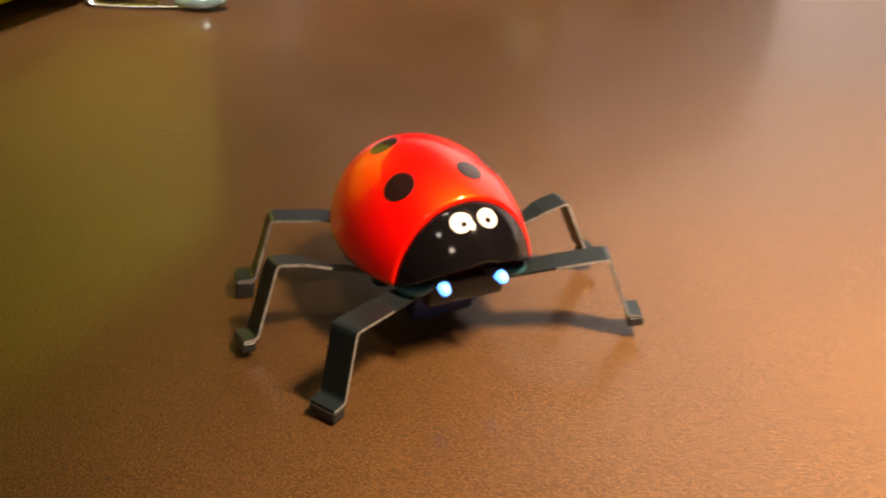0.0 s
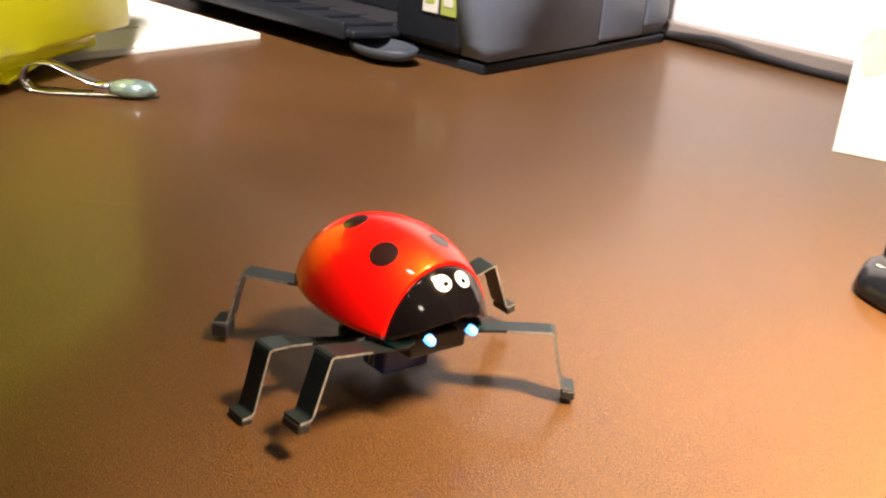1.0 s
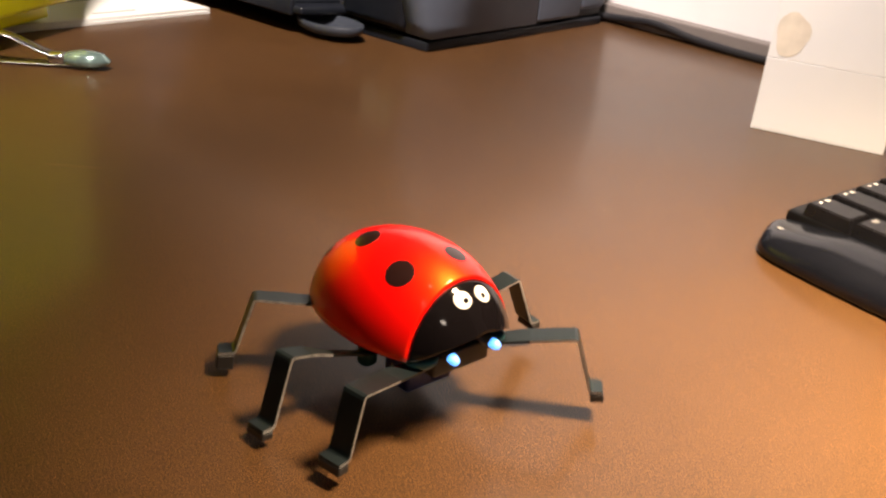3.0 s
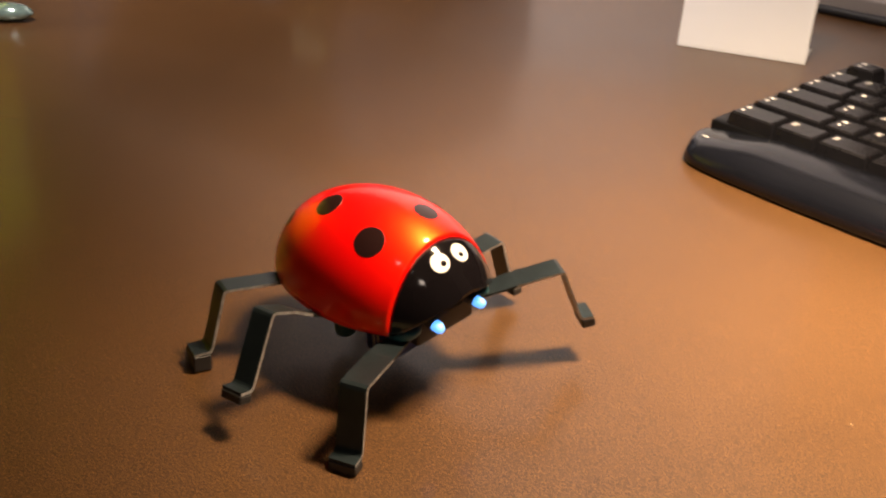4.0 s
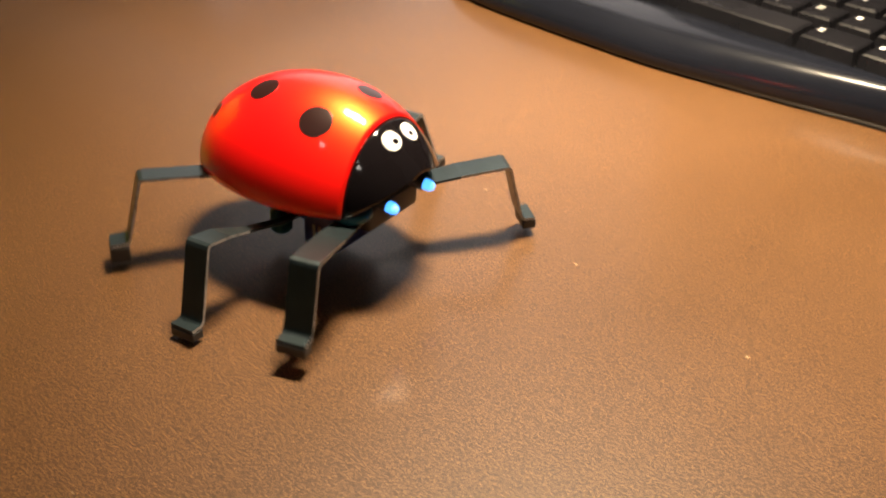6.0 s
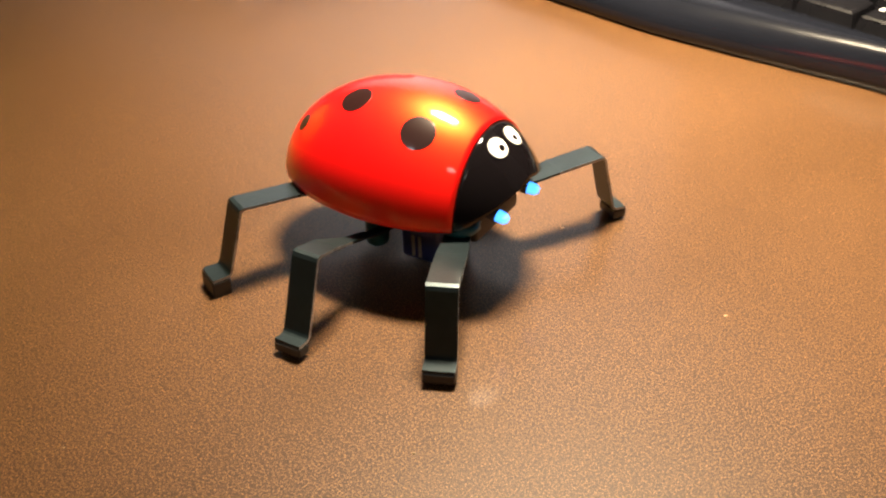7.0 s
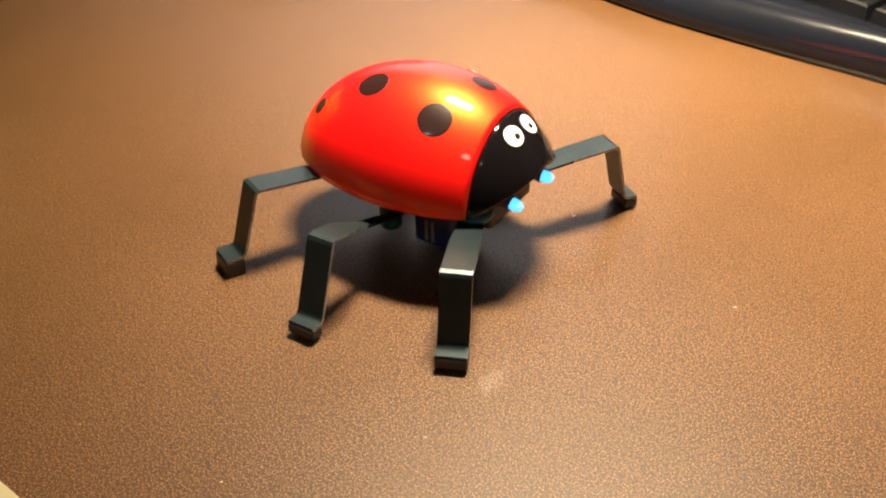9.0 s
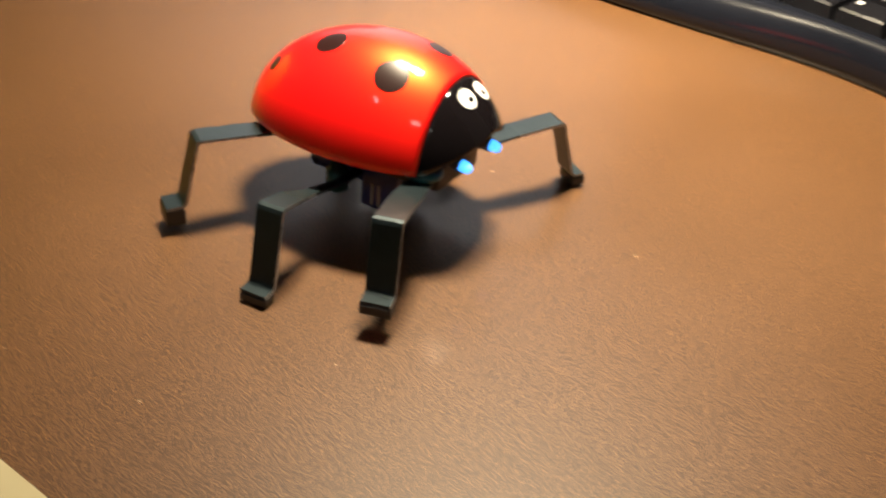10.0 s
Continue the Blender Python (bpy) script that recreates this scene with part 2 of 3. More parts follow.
# ---- the toy ladybird ----
C0, AX = Vector((-0.0004, 0, 0.024)), Vector((0.0399, 0.0280, 0.0337))
SEAM, RIM = 0.0240, 0.0284


def low(x, z):
    """The angle at which the dome at x reaches the height z."""
    s = math.sqrt(max(1e-6, 1 - ((x - C0.x) / AX.x) ** 2))
    return math.asin(min(0.999, (z - C0.z) / (AX.z * s)))


def dome_point(x, ang, k=1.0):
    """A point of the dome at x, ang from the near rim (0) over the top to the far rim (180)."""
    s = math.sqrt(max(0.0, 1 - ((x - C0.x) / AX.x) ** 2))
    return Vector((x, -AX.y * s * math.cos(ang) * k, C0.z + AX.z * s * math.sin(ang) * k))


def dome(x0, x1, n, m, k=1.0, thick=0.0012, floor_of=None):
    b = bmesh.new()
    outer, inner = [], []
    for i in range(n + 1):
        t = i / n
        x = x0 + (x1 - x0) * t
        a0, a1 = math.acos((x0 - C0.x) / AX.x), math.acos((x1 - C0.x) / AX.x)  # closer rings towards the tips
        x = C0.x + AX.x * math.cos(a0 + (a1 - a0) * t)
        x = min(max(x, C0.x - AX.x + 1e-6), C0.x + AX.x - 1e-6)
        ro, ri = [], []
        for j in range(m + 1):
            lo = floor_of(x) if floor_of else 0.0
            a = lo + (math.pi - 2 * lo) * j / m
            q = dome_point(x, a, k)
            ro.append(b.verts.new(q))
            ri.append(b.verts.new(C0 + (q - C0) * (1 - thick / 0.027)))
        outer.append(ro)
        inner.append(ri)
    for s in (outer, inner):
        for a, c in zip(s, s[1:]):
            for j in range(m):
                b.faces.new((a[j], a[j + 1], c[j + 1], c[j]))
    for i in range(n):
        for j in (0, m):
            b.faces.new((outer[i][j], outer[i + 1][j], inner[i + 1][j], inner[i][j]))
    for i in (0, n):
        for j in range(m):
            b.faces.new((outer[i][j], outer[i][j + 1], inner[i][j + 1], inner[i][j]))
    return b


def tail(b):
    """The dome's rear half is a little longer than its front half."""
    for v in b.verts:
        if v.co.x < C0.x:
            v.co.x = C0.x + (v.co.x - C0.x) * 1.115
    return b


def decal(x, y, r, lift, squash=1.0, z_up=True):
    """A round patch that follows the dome."""
    zz = 1 - ((x - C0.x) / AX.x) ** 2 - (y / AX.y) ** 2
    p = Vector((x, y, C0.z + AX.z * math.sqrt(max(zz, 0))))
    nrm = Vector(((p - C0).x / AX.x ** 2, p.y / AX.y ** 2, (p - C0).z / AX.z ** 2)).normalized()
    e1 = Vector((0, 1, 0)).cross(nrm).normalized()
    e2 = nrm.cross(e1)
    b = bmesh.new()

    def on(q):
        d = q - C0
        k = 1 / math.sqrt((d.x / AX.x) ** 2 + (d.y / AX.y) ** 2 + (d.z / AX.z) ** 2)
        return C0 + d * k * (1 + lift)

    rings = [[b.verts.new(on(p))]]
    for s in (0.35, 0.7, 0.97, 1.0):
        rings.append([b.verts.new(on(p + r * s * (math.cos(2 * math.pi * i / 28) * e1 * squash + math.sin(2 * math.pi * i / 28) * e2))) for i in range(28)])
    rings.append([b.verts.new(C0 + (v.co - C0) * (1 - lift - 0.004)) for v in rings[-1]])
    for a, c in zip(rings, rings[1:]):
        for i in range(28):
            q = list(dict.fromkeys([a[i % len(a)], a[(i + 1) % len(a)], c[(i + 1) % 28], c[i]]))
            b.faces.new(q)
    return b


# pivot of the near legs (mirrored for the far ones); then knee, ankle and sole: reach and height from the pivot
LEG_KINDS = {
    "front": ((0.0228, 0.0162, 0.0253), (0.0285, 0.0012), (0.0326, -0.0183), (0.0373, -0.0220)),
    "middle": ((-0.0034, 0.0031, 0.0188), (0.0463, 0.0040), (0.0515, -0.0175), (0.0559, -0.0208)),
    "rear": ((-0.0234, 0.0099, 0.0261), (0.0316, 0.0013), (0.0365, -0.0183), (0.0425, -0.0242)),
}
LEG_WIDTH = 0.0084


def pivot_of(key):
    side, kind = key.split("_")
    x, y, z = LEG_KINDS[kind][0]
    return Vector((x, -y if side == "right" else y, z))


def leg_mesh(kind):
    """A flat steel strip bent crisply at the knee and the ankle, with bare worn edges."""
    _, (kr, kz), (ra, az), (rt, tz) = LEG_KINDS[kind]
    if kind == "middle":
        path = [(-0.002, -0.0030), (kr * 0.30, -0.0022), (kr * 0.62, 0.0008), (kr - 0.0085, kz - 0.0006)]
        w = [0.0034, 0.0034, 0.0042, 0.0080]
    else:
        path = [(-0.006, -0.0012), (kr * 0.45, kz - 0.0006)]
        w = [0.0062, LEG_WIDTH]
    path += [(kr - 0.0011, kz), (kr - 0.0002, kz - 0.0003), (kr + 0.0002, kz - 0.0012)]
    path += [(ra - 0.0003, az + 0.0009), (ra + 0.0002, az), (ra + 0.0010, az - 0.0004), (rt - 0.0004, az - 0.0007)]
    w += [LEG_WIDTH] * 7
    b = strip(path, w, 0.0008, 1)
    worn = bmesh.ops.bevel(b, geom=[e for e in b.edges if len(e.link_faces) == 2 and e.calc_face_angle(0) > 1.2], offset=0.00016, segments=1, affect="EDGES")
    for f in worn["faces"]:
        f.material_index = 1 if f.calc_center_median().x > kr * 0.5 else 0
    b.normal_update()
    for f in b.faces:  # bare cut edges
        if abs(f.normal.y) > 0.8 and f.calc_center_median().x > kr * 0.5:
            f.material_index = 1
    return b


def pad_mesh(kind):
    """The rubber sole under a foot."""
    _, _, (ra, az), (rt, tz) = LEG_KINDS[kind]
    w = LEG_WIDTH / 2 + 0.0001
    return box(ra + 0.0002, -w, tz - 0.0006, rt, w, max(az - 0.0011, tz + 0.0016), 0.0004, 1)


def build_ladybird():
    bug = empty("toy_ladybird", pose(-0.2, -0.12, 0, 0, 0, -46), "glossy red plastic ladybird robot with black spots and strip metal legs", "toy robot")
    shell = part("shell", tail(dome(C0.x - AX.x * 0.9905, SEAM, 44, 48, floor_of=lambda x: low(x, RIM))), RED, bug, "glossy red domed shell")
    for x, y, r in ((0.0101, -0.0144, 0.0049), (0.0138, 0.0056, 0.0040), (-0.0119, -0.0093, 0.0045), (-0.0279, -0.0115, 0.0026), (0.0050, 0.0165, 0.0046), (-0.0330, 0.0098, 0.0030)):
        part("spot", tail(decal(x, y, r, 0.003)), SPOT, shell, "round black spot")
    head = part("head", dome(SEAM, C0.x + AX.x * 0.915, 18, 48, 0.985, floor_of=lambda x: low(x, RIM + 0.009 * max(0.0, (x - SEAM) / 0.0125) ** 1.4)), BLACK, bug, "glossy black head")
    for s in (-1, 1):
        eye = part("eye", decal(0.0285, s * 0.0041, 0.0030, 0.003), WHITE, head, "white painted eye")
        part("pupil", decal(0.0290, s * 0.0036 + 0.0003, 0.0009, 0.008), BLACK, eye)
        led = part("led", lathe([(0, -0.010), (0.0021, -0.010), (0.0021, 0.0), (0.0019, 0.0)], 16, "X"), RUBBER, bug, "black sleeve of a blue lamp", at=pose(0.0320, s * 0.0087 - 0.0017, 0.0300, 0, 8, s * 6))
        part("bulb", lathe([(0.0017, -0.001), (0.0017, 0.0012), (0.0015, 0.0022), (0.0009, 0.0030), (0, 0.0032)], 16, "X"), LED, led, "lit blue lens")
    ch = box(-0.028, -0.012, 0.020, 0.026, 0.012, 0.0275, 0.001)
    part("chassis", ch, RUBBER, bug, "black plastic frame under the shell")
    part("motor", lathe([(0, -0.010), (0.0050, -0.010), (0.0055, -0.0095), (0.0055, 0.0095), (0.0050, 0.010), (0, 0.010)], 20, "X"), NAVY, bug, "dark blue motor", at=pose(-0.012, -0.001, 0.0160))
    box_part = part("gearbox", box(-0.001, -0.0100, 0.0068, 0.0115, 0.0100, 0.021, 0.0012), NAVY, bug, "dark blue gearbox")
    for x in (0.0030, 0.0052):
        part("label_stripe", box(x, -0.0103, 0.0082, x + 0.0009, -0.0098, 0.0150), PRINT, box_part, "thin pale printed stripe", smooth=False)
    for x, y in ((-0.0080, -0.0118), (-0.0080, 0.0118)):
        part("bush", lathe([(0, -0.0038), (0.0024, -0.0038), (0.0034, -0.0028), (0.0034, 0.0030), (0.0022, 0.0036), (0.0022, 0.0075), (0, 0.0075)], 14), TEAL, bug, "teal plastic bush", at=pose(x, y, 0.0140))
    for y in (-0.0148, 0.0148):
        part("pivot_disc", lathe([(0, -0.0012), (0.0050, -0.0012), (0.0056, -0.0006), (0.0056, 0.0006), (0.0050, 0.0012), (0, 0.0012)], 20), TEAL, bug, "teal plastic pivot disc", at=pose(0.0225, y, 0.0268))
    part("screw", lathe([(0, -0.0016), (0.0012, -0.0016), (0.0014, -0.0010), (0.0014, 0.004), (0, 0.004)], 10), TEAL, bug, at=pose(-0.0222, -0.0120, 0.0225))
    legs = {}
    for side in ("right", "left"):
        for kind in LEG_KINDS:
            key = side + "_" + kind
            legs[key] = part("leg", leg_mesh(kind), [STEEL, EDGE], bug, "bent dark steel strip leg", at=Matrix.Translation(pivot_of(key)), smooth=False)
            part("foot_pad", pad_mesh(kind), RUBBER, legs[key], "black rubber sole", smooth=False)
    return bug, legs


BUG, BUG_LEGS = build_ladybird()

# ---- keyboard ----
KEY_AT = pose(0.0, 0.0, 0, 0, 0, -57.8)
REST_EDGE = [(-0.002, 0.004), (0.006, -0.0075), (0.022, -0.0135), (0.06, -0.0145), (0.113, -0.0125), (0.15, -0.0095), (0.2, 0.0), (0.25, 0.0105), (0.29, 0.0105), (0.34, 0.0), (0.40, -0.010), (0.44, -0.013), (0.455, -0.006), (0.46, 0.004)]


def build_keyboard():
    kb = empty("keyboard", KEY_AT, "black computer keyboard with a curved glossy wrist rest", "keyboard")
    # wrist rest: rounded section swept along the bowed front edge
    edge = spline([(u, v, 0) for u, v in REST_EDGE], 6)
    sec = [(0.0, 0.0005), (-0.0008, 0.004), (0.0006, 0.009), (0.0042, 0.0138), (0.010, 0.0168), (0.018, 0.0176), (0.026, 0.0168), (0.034, 0.0150)]
    b = bmesh.new()
    rows = []
    for q in edge:
        w = 0.0255 - q.y
        fall = min(1.0, 0.62 + 9 * min(max(q.x + 0.002, 0), max(0.46 - q.x, 0)))
        rows.append([b.verts.new((q.x, q.y + s / 0.034 * w if s > 0.018 else q.y + s * min(1, w / 0.034), z * fall)) for s, z in sec] + [b.verts.new((q.x, 0.0255, 0.001)), b.verts.new((q.x, q.y + 0.003, 0.0005))])
    k = len(rows[0])
    for a, c in zip(rows, rows[1:]):
        for i in range(k):
            b.faces.new((a[i], a[(i + 1) % k], c[(i + 1) % k], c[i]))
    b.faces.new(rows[0][::-1])
    b.faces.new(rows[-1])
    part("wrist_rest", b, RESTMAT, kb, "glossy black curved wrist rest")
    # case: a wedge rising to the back
    b = bmesh.new()
    prof = [(0.0258, 0.001), (0.0258, 0.0125), (0.030, 0.0135), (0.130, 0.0225), (0.158, 0.0260), (0.167, 0.0250), (0.170, 0.020), (0.170, 0.001)]
    ra, rb = [b.verts.new((-0.006, v, z)) for v, z in prof], [b.verts.new((0.461, v, z)) for v, z in prof]
    for i in range(len(prof)):
        j = (i + 1) % len(prof)
        b.faces.new((ra[i], ra[j], rb[j], rb[i]))
    b.faces.new(ra[::-1])
    b.faces.new(rb)
    bmesh.ops.bevel(b, geom=[e for e in b.edges if e.calc_face_angle(0) > 0.6], offset=0.002, segments=2, affect="EDGES")
    part("case", b, KEYBOARD, kb)
    part("emblem", box(0.0075, 0.001, 0.0118, 0.0125, 0.0022, 0.0126), KEYMARK, kb, "small pale printed mark", at=pose(0, 0, 0))

    shapes = {}

    def key_mesh(w, d=0.0175, kind=0):
        if (w, d, kind) in shapes:
            return shapes[(w, d, kind)]
        b = bmesh.new()
        lo = [b.verts.new((sx * w / 2, sy * d / 2, 0)) for sx, sy in ((-1, -1), (1, -1), (1, 1), (-1, 1))]
        mi = [b.verts.new((sx * (w / 2 - 0.0012), sy * (d / 2 - 0.0012), 0.0062)) for sx, sy in ((-1, -1), (1, -1), (1, 1), (-1, 1))]
        hi = [b.verts.new((sx * (w / 2 - 0.0022), sy * (d / 2 - 0.0022), 0.0070)) for sx, sy in ((-1, -1), (1, -1), (1, 1), (-1, 1))]
        for a, c in ((lo, mi), (mi, hi)):
            for i in range(4):
                b.faces.new((a[i], a[(i + 1) % 4], c[(i + 1) % 4], c[i]))
        b.faces.new(hi)
        me = mesh_of("key", b, [KEYCAP, KEYMARK], smooth=False)
        b = bmesh.new()
        b.from_mesh(me)
        if d > 0.013 and w < 0.05:  # a printed mark in the upper left corner
            for x0, y0, mw, mh in (((-0.0045, 0.0008, 0.0024, 0.0034),), ((-0.0045, 0.0018, 0.0026, 0.0026), (-0.0042, -0.0034, 0.0018, 0.0024)), ((-0.0045, 0.0006, 0.0030, 0.0010), (-0.0045, 0.0028, 0.0030, 0.0010)))[kind]:
                x0 += 0.0080 - w / 2 if w > 0.02 else 0
                vs = [b.verts.new((x, y, 0.00712)) for x, y in ((x0, y0), (x0 + mw, y0), (x0 + mw, y0 + mh), (x0, y0 + mh))]
                f = b.faces.new(vs)
                f.material_index = 1
        b.to_mesh(me)
        b.free()
        shapes[(w, d, kind)] = me
        return me

    def row(v, z, first, widths, d=0.0175, curve=True):
        u = first
        for w in widths:
            if w > 0:
                ob = new("key", key_mesh(round(w * 0.019 - 0.0011, 5), d, int(u * 1000 + v * 3700) % 3))
                ob.parent = kb
                mid = u + w * 0.0095
                ob.matrix_basis = pose(mid, v, z, 4, 0, 0)
            u += abs(w) * 0.019

    row(0.0365, 0.0135, 0.001, [1.5, 1.25, 1.5, 5.75, 1.5, 1.25, 1.25, 1.5, -0.35, 1, 1, 1, -0.35, 2, 1])
    row(0.0560, 0.0155, 0.001, [2.25] + [1] * 10 + [2.25, -1.35, 1, -1.35, 1, 1, 1])
    row(0.0755, 0.0175, 0.001, [1.75] + [1] * 11 + [2.25, -3.7, 1, 1, 1])
    row(0.0950, 0.0195, 0.001, [1.5] + [1] * 12 + [1.5, -0.35, 1, 1, 1, -0.35, 1, 1, 1, 1])
    row(0.1145, 0.0212, 0.001, [1] * 13 + [2, -0.35, 1, 1, 1, -0.35, 1, 1, 1, 1])
    row(0.1395, 0.0235, 0.001, [1, -0.6] + [1] * 4 + [-0.4] + [1] * 4 + [-0.4] + [1] * 4 + [-0.35, 1, 1, 1], 0.0145)
    for i in range(5):
        part("media_button", lathe([(0, 0), (0.006, 0), (0.0058, 0.0016), (0.004, 0.0022), (0, 0.0024)], 16), CHROME if i in (1, 3) else KEYCAP, kb, "small round media button", at=pose(0.09 + 0.034 * i, 0.1585, 0.0255))


build_keyboard()


# ---- monitor behind the keyboard ----
def build_monitor():
    mon = empty("monitor", pose(0.0, 0.0, 0, 0, 0, -57.8), "black computer monitor on a broad low foot", "monitor")
    part("foot", box(-0.004, 0.232, 0.0, 0.34, 0.44, 0.014, 0.006, 3), SCREEN, mon, "glossy black broad foot")
    part("neck", box(0.13, 0.33, 0.012, 0.21, 0.37, 0.14, 0.006), SCREEN, mon)
    part("bezel", box(-0.075, 0.29, 0.075, 0.43, 0.335, 0.40, 0.006), SCREEN, mon)
    part("screen", box(-0.06, 0.287, 0.095, 0.415, 0.292, 0.385), BLACK, mon, "dark switched-off screen", smooth=False)


build_monitor()


# ---- printer ----
def build_printer():
    pr = empty("printer", pose(-0.1652, 0.3580, 0, 0, 0, -42.2), "dark grey inkjet printer with an open paper tray", "printer")
    part("base", box(-0.42, 0.004, 0.0, -0.005, 0.27, 0.0080, 0.001), DARK, pr)
    part("recess", box(-0.415, 0.008, 0.010, -0.007, 0.268, 0.022, 0.001), CABLE, pr)
    b = bmesh.new()
    prof = [(v.x, v.y) for v in spline([(0.003, 0.0115, 0), (-0.006, 0.045, 0), (-0.009, 0.075, 0), (-0.005, 0.115, 0), (0.008, 0.150, 0), (0.024, 0.165, 0)], 3)] + [(0.150, 0.165), (0.150, 0.0115)]
    ra, rb = [b.verts.new((-0.028, y, z)) for y, z in prof], [b.verts.new((0.0, y, z)) for y, z in prof]
    for k in range(len(prof)):
        n = (k + 1) % len(prof)
        b.faces.new((ra[k], ra[n], rb[n], rb[k]))
    b.faces.new(ra[::-1])
    b.faces.new(rb)
    bmesh.ops.bevel(b, geom=[e for e in b.edges if e.calc_face_angle(0) > 0.9], offset=0.003, segments=2, affect="EDGES")
    join(b, box(-0.028, 0.153, 0.0115, -0.001, 0.225, 0.165, 0.004))
    part("side_panel", b, GREY, pr, "blue-grey side panel")
    part("rear_panel", box(-0.40, 0.228, 0.016, -0.003, 0.272, 0.15, 0.006), GREY, pr)
    part("front_panel", box(-0.10, -0.004, 0.014, -0.026, 0.02, 0.165, 0.006), DARK, pr, "black front panel")
    part("core", box(-0.42, 0.05, 0.02, -0.026, 0.23, 0.16, 0.004), DARK, pr)
    part("left_cheek", box(-0.42, -0.002, 0.014, -0.39, 0.23, 0.165, 0.006), GREY, pr)
    part("top_lid", box(-0.42, 0.0, 0.163, 0.0, 0.272, 0.185, 0.008), DARK, pr)
    # folded-down tray with a rounded lip
    tray = part("tray", box(-0.385, -0.055, 0.014, -0.095, 0.06, 0.0205, 0.002), DARK, pr, "black paper tray", at=pose(0, 0, 0, -4, 0, 0))
    for i in range(7):
        part("tray_rib", box(-0.37 + i * 0.042, -0.05, 0.0195, -0.366 + i * 0.042, 0.03, 0.0235, 0.0008), DARK, tray)
    part("tray_edge", box(-0.385, -0.058, 0.012, -0.105, -0.053, 0.026, 0.0015), DARK, tray)
    lip = lathe([(0, 0.0), (0.026, 0.0), (0.033, 0.003), (0.035, 0.009), (0.0335, 0.0095), (0.030, 0.0045), (0.020, 0.002), (0, 0.0015)], 32)
    lip.transform(Matrix.Diagonal((1.0, 0.62, 1, 1)))
    part("tray_lip", lip, SLATE, pr, "grey rounded tray catch", at=pose(-0.085, -0.030, 0.0045))
    for x, m in ((-0.066, PRINT), (-0.046, GREENISH)):
        st = part("sticker", box(x, -0.0058, 0.042, x + 0.016, -0.0040, 0.068), m, pr, "small printed label", smooth=False)
        part("print_bar", box(x + 0.003, -0.0062, 0.049, x + 0.013, -0.0057, 0.061), GREENISH if m is PRINT else PRINT, st, smooth=False)


build_printer()
cable = new("power_cable", mesh_of("power_cable", tube(spline([(-0.01, 0.590, 0.006), (0.0244, 0.5684, 0.0068), (0.0398, 0.5506, 0.0088), (0.0565, 0.5312, 0.0110), (0.0734, 0.5115, 0.0092), (0.09, 0.4923, 0.0060), (0.1209, 0.4564, 0.0040), (0.1454, 0.4281, 0.0040), (0.20, 0.362, 0.0040), (0.30, 0.25, 0.0040)], 8), 0.0038), CABLE))
tagged(cable, "black power cable lying along the wall", "cable")


# ---- papers, yellow box, clip, card ----
def blob(cx, cz, rx, rz):
    """A thin upright print with an uneven outline."""
    b = bmesh.new()
    ring = []
    for i in range(24):
        a = 2 * math.pi * i / 24
        k = 1 + 0.07 * math.sin(3 * a + 1) + 0.04 * math.sin(5 * a)
        ring.append((cx + rx * k * math.cos(a), cz + rz * k * math.sin(a)))
    front, back = [b.verts.new((x, -0.0004, z)) for x, z in ring], [b.verts.new((x, -0.00005, z)) for x, z in ring]
    b.faces.new(front)
    b.faces.new(back[::-1])
    for i in range(24):
        b.faces.new((front[i], front[(i + 1) % 24], back[(i + 1) % 24], back[i]))
    return b


